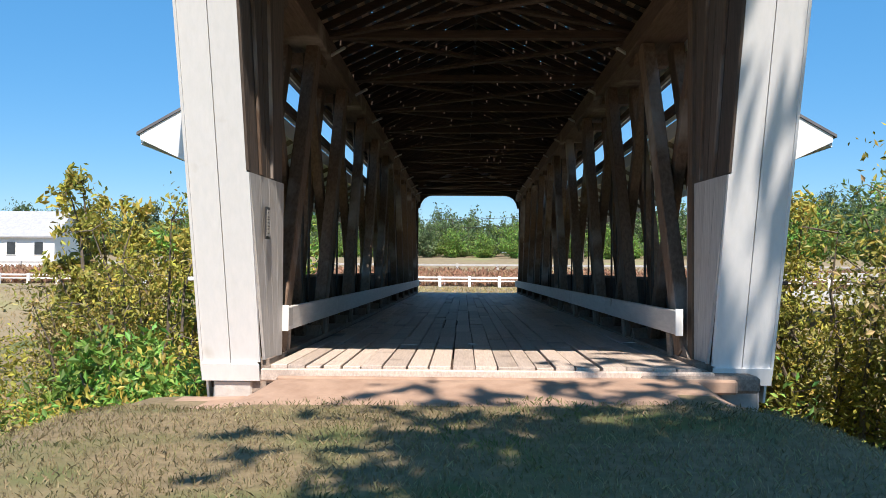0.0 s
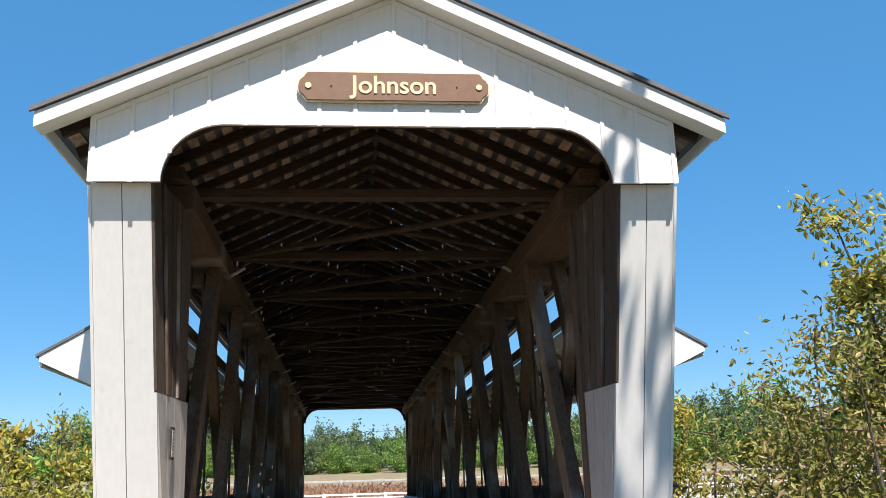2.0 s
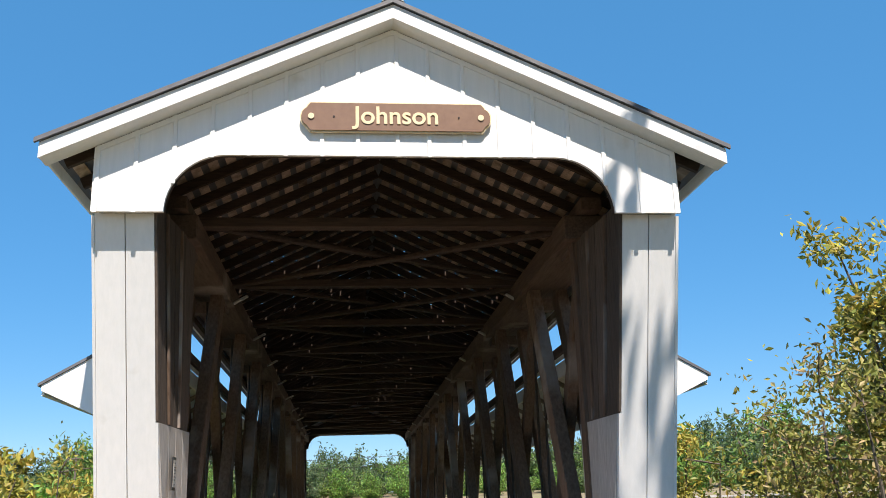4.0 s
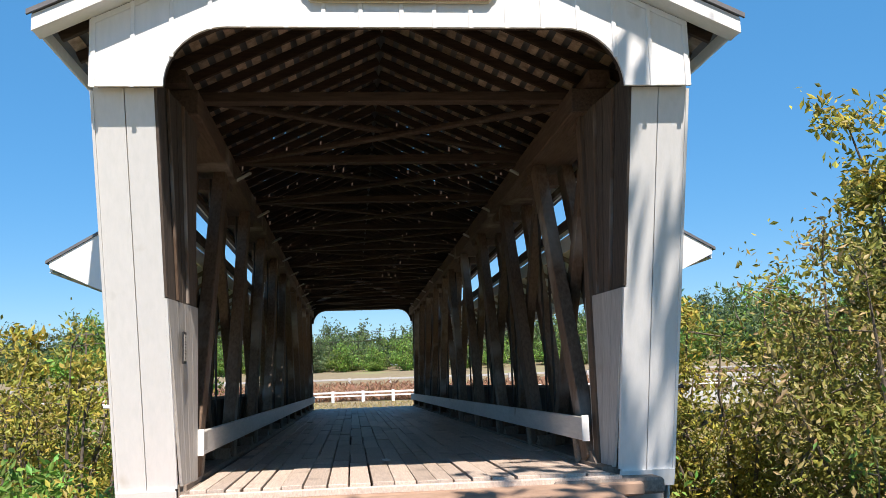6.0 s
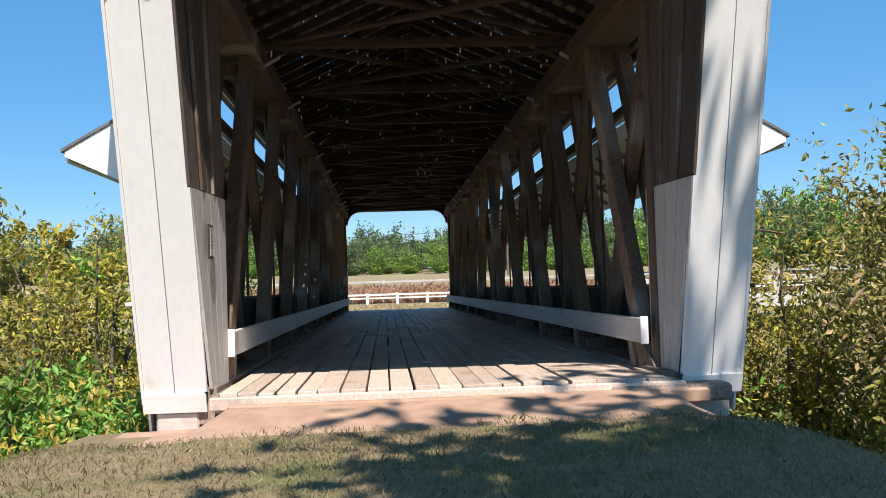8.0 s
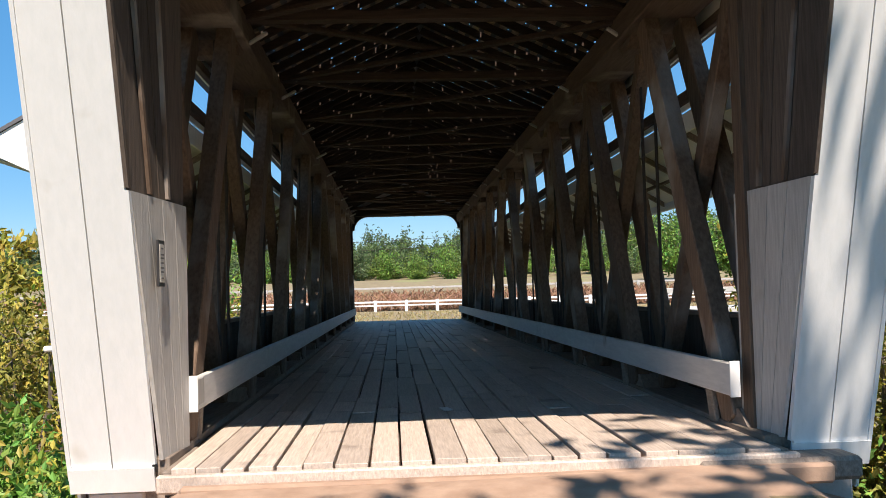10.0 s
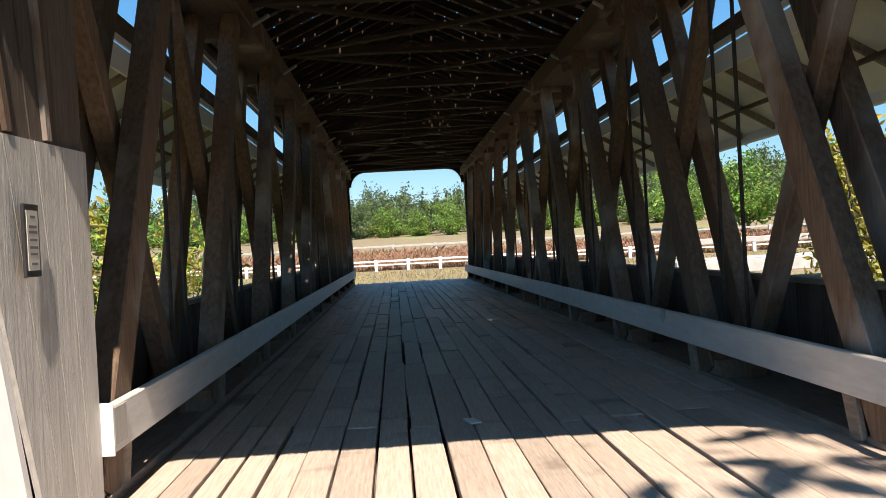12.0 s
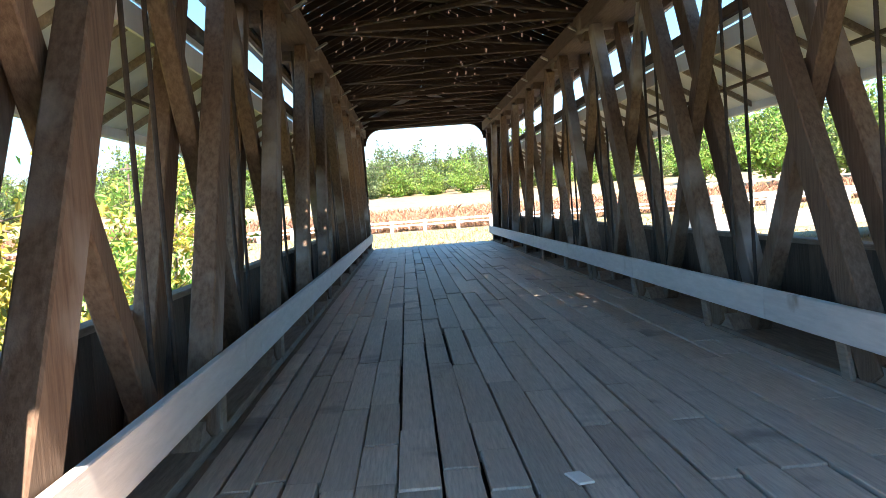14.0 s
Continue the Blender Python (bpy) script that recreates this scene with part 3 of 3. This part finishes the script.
settle(part("edge_band", plate(0.985, 0.165, 0.10, -2.085, -2.057), M_GOLD, None, "gold edge"), sign)
settle(part("board", plate(0.97, 0.15, 0.095, -2.10, -2.086), M_SIGN), sign)
settle(part("shadow_board", plate(0.975, 0.16, 0.10, -2.0565, -2.056), M_SIGN), sign)
for sx in (-1, 1):
    bm = bmesh.new()
    bmesh.ops.create_cone(bm, cap_ends=True, segments=16, radius1=0.032, radius2=0.032, depth=0.012, matrix=Matrix.Translation((0.03 + sx * 0.87, -2.106, 4.9)) @ Matrix.Rotation(math.pi / 2, 4, "X"))
    settle(part("rosette", bm, M_GOLD, None, "cream round mount"), sign)
    bm = bmesh.new()
    bmesh.ops.create_cone(bm, cap_ends=True, segments=10, radius1=0.009, radius2=0.009, depth=0.008, matrix=Matrix.Translation((0.03 + sx * 0.64, -2.104, 4.9)) @ Matrix.Rotation(math.pi / 2, 4, "X"))
    settle(part("screw", bm, M_IRON), sign)


def lettering(name, words, size, m, mat, depth=0.004):
    c = bpy.data.curves.new(name, "FONT")
    c.body, c.size, c.align_x, c.align_y, c.extrude, c.offset = words, size, "CENTER", "CENTER", depth, 0.004
    tmp = new(name + "_curve", c)
    me = bpy.data.meshes.new_from_object(tmp.evaluated_get(bpy.context.evaluated_depsgraph_get()))
    bpy.data.objects.remove(tmp)
    me.transform(m)
    me.materials.clear()
    me.materials.append(mat)
    return new(name, me)


settle(lettering("lettering", "Johnson", 0.27, pose(0.03, -2.105, 4.905, 90, 0, 0), M_GOLD), sign)

notice = thing("notice", "small black-framed paper notice screwed to the white panel", "notice", (-2.279, -0.78, 1.45))
settle(part("frame", box(-2.278, -2.262, -0.875, -0.70, 1.285, 1.62, 0.003), M_BLACK), notice)
settle(part("paper", box(-2.262, -2.259, -0.852, -0.723, 1.315, 1.59, 0), M_PAPER), notice)
for i, (z, w) in enumerate(((1.56, 0.03), (1.515, 0.045), (1.49, 0.05), (1.455, 0.045), (1.42, 0.05), (1.39, 0.045), (1.345, 0.035))):
    settle(part("print_line", box(-2.2590, -2.2578, -0.7875 - w, -0.7875 + w, z - 0.006, z + 0.006, 0), M_INK), notice)

# ---------------------------------------------------------------- deck
deck = thing("floor", "worn grey-brown plank deck with wide gaps", "deck", (0, MID, -0.05), kind="structure")
# dark beam tone here stands in for shade in the plank gaps
settle(part("underfloor", box(-2.26, 2.26, -0.8, 31.6, -0.24, -0.13, 0), M_TIMBER_Y), deck)
xs = [-2.2]
while xs[-1] < 2.16:
    xs.append(min(xs[-1] + random.uniform(0.17, 0.27), 2.2))
    if 2.2 - xs[-1] < 0.12:
        xs[-1] = 2.2
for a, b in zip(xs, xs[1:]):
    y = -0.9 + random.uniform(-0.02, 0.02)
    first = random.uniform(2.5, 4.2)
    while y < LENGTH:
        e = min(y + first, LENGTH + random.uniform(-0.02, 0.02))
        if LENGTH - e < 0.8:
            e = LENGTH
        first = random.choice((0.8, 1.2, 1.9, 2.4, 3.0, 3.6)) * random.uniform(0.9, 1.1)
        ga, gb, lift = random.choice((0.002, 0.003, 0.007, 0.016)), random.choice((0.001, 0.003, 0.006, 0.013)), random.uniform(-0.014, 0.004)
        if -1.0 < a < 0.4 and random.random() < 0.45:
            ga = random.uniform(0.010, 0.024)
        L, W = e - y - random.uniform(0.006, 0.02), b - a - ga - gb
        bm = bmesh.new()
        bmesh.ops.create_cube(bm, size=1, matrix=Matrix.Diagonal((W, L, 0.07, 1)))
        bmesh.ops.bevel(bm, geom=bm.edges[:], offset=0.005, segments=1, affect="EDGES")
        ob = part("plank", bm, M_PLANK)
        ob.matrix_basis = pose((a + ga + b - gb) / 2, (y + e) / 2, -0.035 + lift, random.uniform(-0.06, 0.06), random.uniform(-0.7, 0.7), random.uniform(-0.12, 0.12))
        settle(ob, deck)
        y = e
for s in (-1, 1):
    for a, b in ((2.205, 2.27),):
        settle(part("edge_plank", box(*sorted((s * a, s * b)), -0.85, 31.6, -0.08, -0.03), M_CHORD), deck)
settle(part("front_sill", box(-2.28, 2.3, -0.99, -0.91, -0.16, -0.035, 0.012), M_PLANK, None, "splintered front sill board"), deck)
settle(part("front_sill", box(-2.1, 2.5, -1.10, -0.995, -0.24, -0.10, 0.02), M_DIRT), deck)
settle(part("front_sill", box(1.55, 2.75, -1.02, -0.60, -0.24, -0.07, 0.03), M_CHORD, None, "grey weathered sill end"), deck)
chip = tagged(part("wood_chip", box(-0.045, 0.045, -0.10, 0.10, 0, 0.014, 0.004), M_WHITE), "pale splinter of wood lying on the deck", "debris")
chip.matrix_basis = pose(-0.105, 1.76, 0.006, 0, 0, 12)


# ---------------------------------------------------------------- plants
def leaf_mesh(name, centres, size, spread, mat, up=0.25):
    """Many folded leaves: one island of two triangles pairs round each centre."""
    rng = np.random.default_rng(len(centres) + int(size * 1000))
    c = np.asarray(centres, dtype=float)
    n = len(c)
    c = c + rng.normal(0, spread, (n, 3))
    d = rng.normal(0, 1, (n, 3))
    d[:, 2] -= up
    d /= np.linalg.norm(d, axis=1)[:, None]
    w = np.cross(d, rng.normal(0, 1, (n, 3)))
    w /= np.linalg.norm(w, axis=1)[:, None]
    u = np.cross(d, w)
    L = (size * rng.uniform(0.6, 1.35, n))[:, None]
    v = np.stack([c - d * L * 0.5, c + w * L * 0.21 + u * L * 0.08, c + d * L * 0.5, c - w * L * 0.21 + u * L * 0.08], 1).reshape(-1, 3)
    k = np.arange(n)[:, None] * 4
    f = np.concatenate([k + np.array([[0, 1, 2]]), k + np.array([[0, 2, 3]])], 1).reshape(-1, 3)
    me = bpy.data.meshes.new(name)
    me.from_pydata(v.tolist(), [], f.tolist())
    me.materials.append(mat)
    return me


def limb(bm, p, q, r0, r1):
    p, q = Vector(p), Vector(q)
    m = (q - p).to_track_quat("Z", "Y").to_matrix().to_4x4()
    m.translation = (p + q) / 2
    bmesh.ops.create_cone(bm, cap_ends=True, segments=7, radius1=r0, radius2=r1, depth=(q - p).length, matrix=m)


def plant(name, label, category, at, radius, height, leaves, leaf, mat, seed, trunk=0.0, open_=0.5, lean=0.0, group="", mat2=None, base=0.15, limbs=9):
    """A bush or tree: limbs from the base, twigs on them, leaves clumped along the twigs."""
    rnd = random.Random(seed)
    t = thing(name, label, category, at, group)
    bm = bmesh.new()
    tips = []
    tr = max(0.02, height * 0.018)
    if trunk:
        limb(bm, (0, 0, -0.3), (lean * trunk, 0, trunk), tr * 1.6, tr)
    for i in range(limbs):
        a = 6.283 * i / limbs + rnd.uniform(-0.5, 0.5)
        top = rnd.uniform(base + 0.25, 1.0) * height
        out = radius * rnd.uniform(0.25, 1.0) * math.sqrt(max(0.08, 1 - ((top / height - 0.45) / 0.62) ** 2))
        p = Vector((lean * trunk, 0, trunk * rnd.uniform(0.6, 1.0) if trunk else -0.2))
        steps = 5
        end = Vector((math.cos(a) * out + lean * top, math.sin(a) * out, top))
        last = p
        for k in range(1, steps + 1):
            q = p.lerp(end, k / steps) + Vector((rnd.gauss(0, 0.05), rnd.gauss(0, 0.05), rnd.gauss(0, 0.04) + 0.12 * math.sin(math.pi * k / steps))) * radius * 0.6
            limb(bm, last, q, tr * (1.05 - 0.19 * (k - 1)) * 0.8, tr * (1.05 - 0.19 * k) * 0.8)
            if q.z > base * height:
                for _ in range(5):
                    g = Vector((rnd.gauss(0, 1), rnd.gauss(0, 1), rnd.gauss(0.2, 0.7))).normalized() * radius * rnd.uniform(0.12, 0.34)
                    if rnd.random() < 0.4:
                        limb(bm, q, q + g, tr * 0.16, tr * 0.06)
                    tips.append((q, q + g))
            last = q
    settle_local = part("trunk", bm, M_BARK, t)
    cen = []
    per = max(1, leaves // max(1, len(tips)))
    for q, e in tips:
        k = per * rnd.uniform(0.5, 1.5)
        for j in range(int(k)):
            cen.append(q.lerp(e, rnd.uniform(0.2, 1.1)))
    cen = [c for c in cen if c.z > 0.0 or rnd.random() < 0.5]
    spread = radius * 0.075 * (1.5 - open_)
    if mat2:
        cut = [c for c in cen if rnd.random() < 0.35 + 0.5 * (noise.noise(c * (1.5 / radius) + Vector((seed, 0, 0))) > 0)]
        other = set(map(id, cut))
        ob = new("crown", leaf_mesh("crown", [tuple(c) for c in cen if id(c) not in other] or [(0, 0, 1)], leaf, spread, mat2))
        ob.parent = t
        cen = cut
    ob = new("crown", leaf_mesh("crown", [tuple(c) for c in cen] or [(0, 0, 1)], leaf, spread, mat))
    ob.parent = t
    return t


def gz(x, y):
    return (x, y, ground_z(x, y))


# right of the bridge
plant("tree", "tall yellowing olive tree with a loose crown beside the bridge", "tree", gz(8.9, 3.2), 3.1, 7.5, 25000, 0.16, LEAF["olive"], 3, 1.2, 0.95, mat2=LEAF["yellow"], limbs=16)
plant("bush", "dense olive-green bush on the bank", "bush", gz(7.0, 1.4), 2.6, 5.8, 32000, 0.12, LEAF["olive"], 4, 0, 0.4, mat2=LEAF["dry"], base=0.05, limbs=20)
plant("bush", "dark green bush on the bank", "bush", gz(6.7, -1.2), 1.8, 3.7, 16000, 0.10, LEAF["green"], 5, 0, 0.4, mat2=LEAF["olive"], base=0.02, limbs=18)
plant("bush", "olive bush at the foot of the tree", "bush", gz(9.3, 0.6), 2.6, 6.2, 20000, 0.12, LEAF["olive"], 6, 0, 0.4, mat2=LEAF["yellow"], base=0.05, limbs=18)
plant("bush", "yellowing olive bush behind the portal leg", "bush", gz(5.7, 4.2), 2.0, 5.2, 16000, 0.11, LEAF["olive"], 9, 0, 0.4, mat2=LEAF["yellow"], base=0.05, limbs=18)
plant("bush", "low yellow-green weeds beside the leg", "weeds", gz(4.6, 2.6), 1.5, 1.5, 5000, 0.08, LEAF["bright"], 7, 0, 0.4, mat2=LEAF["yellow"], base=0.0, limbs=16)
plant("bush", "yellowing tall bush close beside the bridge wall", "bush", gz(4.9, 5.6), 1.6, 5.0, 14000, 0.12, LEAF["yellow"], 10, 0, 0.4, mat2=LEAF["olive"], base=0.05, limbs=18)
# left of the bridge
plant("tree", "slender yellow sumac tree on the bank", "tree", gz(-7.0, 7.4), 1.7, 5.9, 11000, 0.17, LEAF["yellow"], 11, 1.5, 0.95, mat2=LEAF["olive"], limbs=14)
LEFT = ((-4.8, 1.9, 1.4, 2.3, "bright", "green"), (-6.0, 0.2, 1.3, 1.6, "yellow", "dry"), (-7.4, 2.2, 1.7, 2.3, "olive", "yellow"), (-5.3, 4.9, 1.8, 4.7, "yellow", "olive"),
        (-6.6, 5.8, 1.6, 3.9, "olive", "dry"), (-9.8, 4.4, 2.2, 2.7, "olive", "yellow"), (-9.5, 0.8, 1.8, 1.9, "green", "dry"), (-5.2, -1.6, 1.0, 0.95, "dry", "green"),
        (-7.3, -2.1, 1.3, 1.2, "green", "olive"), (-12.5, 6.5, 2.5, 2.7, "yellow", "olive"), (-5.1, 8.6, 1.9, 4.7, "bright", "yellow"), (-5.6, 14.5, 2.2, 4.6, "bright", "yellow"),
        (-8.9, 12.0, 2.4, 3.0, "olive", "yellow"))
for i, (x, y, r, h, a, b) in enumerate(LEFT):
    plant("bush", {"bright": "fresh green sumac bush on the bank", "yellow": "yellowing bush on the bank", "olive": "olive bush with dry tips on the bank",
                   "green": "green weeds and bush on the bank", "dry": "dry tangled weeds at the lawn's edge"}[a], "bush", gz(x, y), r, h, int(7000 * r), 0.105 if a != "bright" else 0.15,
          LEAF[a], 20 + i, 0, 0.45, mat2=LEAF[b], base=0.0, limbs=18, group="bank bushes")
for name, sx0, sx1, n, ka, seed in (("bank_weeds", -17, -3.4, 42000, "yellow", 1), ("bank_weeds", -17, -3.4, 26000, "bright", 2), ("bank_weeds", 3.3, 14, 22000, "olive", 3), ("bank_weeds", 3.3, 14, 20000, "bright", 4)):
    rr = random.Random(seed)
    pts = []
    while len(pts) < n:
        x, y = rr.uniform(sx0, sx1), rr.uniform(-3.2, 13)
        if y < 0 and abs(x) < 4.2 + 0.9 * -y:
            continue
        tall = 0.45 + 0.75 * max(0, noise.noise(Vector((x * 0.5, y * 0.5, seed))) + 0.3)
        pts.append((x, y, ground_z(x, y) + tall * rr.random() ** 0.7))
    tagged(new(name, leaf_mesh(name, pts, 0.10, 0.03, LEAF[ka])), "tangled knee-high weeds covering the bank", "weeds", kind="stuff")
# a tall tree behind the walker, whose shade lies over the lawn
plant("tree", "tall leafy tree behind the lawn that shades it", "tree", gz(5.2, -14.5), 8.2, 12.0, 110000, 0.58, LEAF["green"], 40, 8.5, 0.6, base=0.70, limbs=44)


# ---------------------------------------------------------------- beyond
def post_rail(y, x0, x1, step, z_of, height, label, mat_post, mat_rail, rails):
    t = thing("road_guard_rail", label, "guard rail", (0, y, z_of), "road guard rails")
    x = x0
    pm = mesh_of("post", box(-0.11, 0.11, -0.1, 0.1, -0.4, height, 0.015), mat_post)
    while x <= x1:
        ob = new("post", pm)
        ob.parent = t
        ob.location = (x, -0.12, 0)
        x += step
    for z, h in rails:
        part("rail", box(x0, x1, 0, 0.07, z - h / 2, z + h / 2, 0.01), mat_rail, t)
    return t


post_rail(60, -110, 110, 2.25, -0.2, 0.78, "white posts and rails along the near side of the road", M_WHITE, M_WHITE, ((0.66, 0.13), (0.40, 0.10)))
post_rail(77.5, -130, 130, 3.8, 0.95, 0.72, "pale metal guard rail along the far side of the road", M_CONCRETE, M_CONCRETE, ((0.58, 0.17),))
weeds = []
for _ in range(26000):
    x, y = random.uniform(-75, 75), random.choice((random.uniform(68.5, 76.8), random.uniform(60.4, 61.0), random.uniform(68.5, 76.8)))
    weeds.append((x, y, ground_z(x, y)))
blades("roadside_weeds", "reddish dry weeds on the road bank", weeds, 0.55, 0.05, M_RUST)
weeds = []
for _ in range(16000):
    x, y = random.uniform(-30, 30), random.uniform(31.9, 59)
    if abs(x) > 3.2 or y > 34:
        weeds.append((x, y, ground_z(x, y)))
blades("meadow_grass", "dry pale meadow grass beyond the bridge", weeds, 0.16, 0.02, LEAF["dry"])

kinds = [plant("tree", "leafy green woodland tree across the road", "tree", gz(-40 + 9 * i, 132), 5.0, 9.5, 3600, 0.72, LEAF[a], 60 + i, 2.0, 0.3, group="wood across the road", mat2=LEAF[b], base=0.0, limbs=17)
         for i, (a, b) in enumerate((("forest", "green"), ("shade", "forest"), ("green", "bright"), ("shade", "green")))]
rw = random.Random(5)
for i in range(330):
    x = -110 + 220 * (i + rw.random()) / 330
    row = i % 6
    y = (113, 117, 124, 132, 141, 150)[row] + rw.uniform(-3, 3)
    k = kinds[(2, 0, 0, 1, 3, 1)[row] if rw.random() < 0.7 else rw.randrange(4)]
    sc = rw.uniform(0.34, 0.5) if row < 2 else rw.uniform(0.48, 0.8)
    z = ground_z(x, y) - 0.5
    copy_thing(k, Matrix.Translation((x, y, z)) @ Matrix.Rotation(rw.uniform(0, 6.28), 4, "Z") @ Matrix.Diagonal((sc, sc, sc * rw.uniform(0.85, 1.25), 1)))
# nearer trees across the field, seen through the side openings
for x, y, sc in ((34, 84, 0.8), (40, 80, 0.95), (46, 86, 1.0), (53, 80, 0.9), (60, 84, 1.1), (30, 92, 0.7), (68, 88, 1.0), (-66, 82, 1.0), (-72, 86, 1.15)):
    copy_thing(kinds[int(x) % 4], Matrix.Translation((x, y, ground_z(x, y))) @ Matrix.Diagonal((sc, sc, sc, 1)))


def house(x, y, w, d, h):
    z = ground_z(x, y)
    t = thing("house", "white farm house with a pale grey roof across the field", "house", (x, y, z))
    part("wall", box(-w / 2, w / 2, -d / 2, d / 2, -0.3, h, 0.02), M_WHITE, t)
    part("roof", slab([(-d / 2 - 0.4, h - 0.15), (0, h + d * 0.38), (d / 2 + 0.4, h - 0.15), (d / 2 + 0.4, h), (0, h + d * 0.38 + 0.15), (-d / 2 - 0.4, h)], "x", -w / 2 - 0.4, w / 2 + 0.4), M_HOUSE_ROOF, t)
    part("gable", slab([(-d / 2, h), (0, h + d * 0.37), (d / 2, h)], "x", -w / 2, w / 2), M_WHITE, t)
    for wx in (-w * 0.32, 0, w * 0.32):
        win = part("window", box(wx - 0.55, wx + 0.55, -d / 2 - 0.05, -d / 2 - 0.02, 1.0, 2.5, 0.01), M_WHITE, t)
        part("pane", box(wx - 0.45, wx + 0.45, -d / 2 - 0.065, -d / 2 - 0.055, 1.1, 2.4, 0), M_GLASS, win)


house(-47, 88, 9, 7, 3.0)
house(-57, 104, 6, 5, 2.6)

# white concrete road bridge to the east
cb = thing("road_bridge", "white concrete road bridge with an open parapet", "bridge", (17, 36, -1.5))
part("deck_slab", box(-5, 14, 0, 5, 0.9, 1.5, 0.03), M_CONCRETE, cb)
part("parapet", box(-5, 14, -0.02, 0.2, 2.25, 2.5, 0.02), M_CONCRETE, cb)
for i in range(9):
    part("parapet_post", box(-4.9 + 2.3 * i, -4.55 + 2.3 * i, 0.0, 0.18, 1.5, 2.25, 0.02), M_CONCRETE, cb)
for x in (-4.6, 4, 13):
    part("pier", box(x, x + 0.7, 0.4, 4.5, -1.6, 0.9, 0.03), M_CONCRETE, cb)

# two poles and wires along the road
for x in (-45, 0.0, 45):
    t = thing("utility_pole", "grey wooden utility pole beside the road", "utility pole", (x + 14, 100, ground_z(x + 14, 100)), "utility poles")
    part("pole", rod_bm((0, 0, -0.3), (0, 0, 6.3), 0.11), M_BARK, t)
    part("crossarm", box(-0.9, 0.9, -0.06, 0.06, 5.7, 5.85), M_BARK, t)
for h in (5.9, 4.9):
    cu = bpy.data.curves.new("wire", "CURVE")
    cu.dimensions, cu.bevel_depth = "3D", 0.02
    sp = cu.splines.new("POLY")
    pts = [(x, 99.9, 2.0 + h + 0.9 * (((x - 14) / 22.5) % 2 - 1) ** 2 - 0.9) for x in range(-90, 120, 3)]
    sp.points.add(len(pts) - 1)
    for p, q in zip(sp.points, pts):
        p.co = (*q, 1)
    cu.materials.append(M_IRON)
    tagged(new("power_line", cu), "thin dark wire strung between the utility poles", "wire")
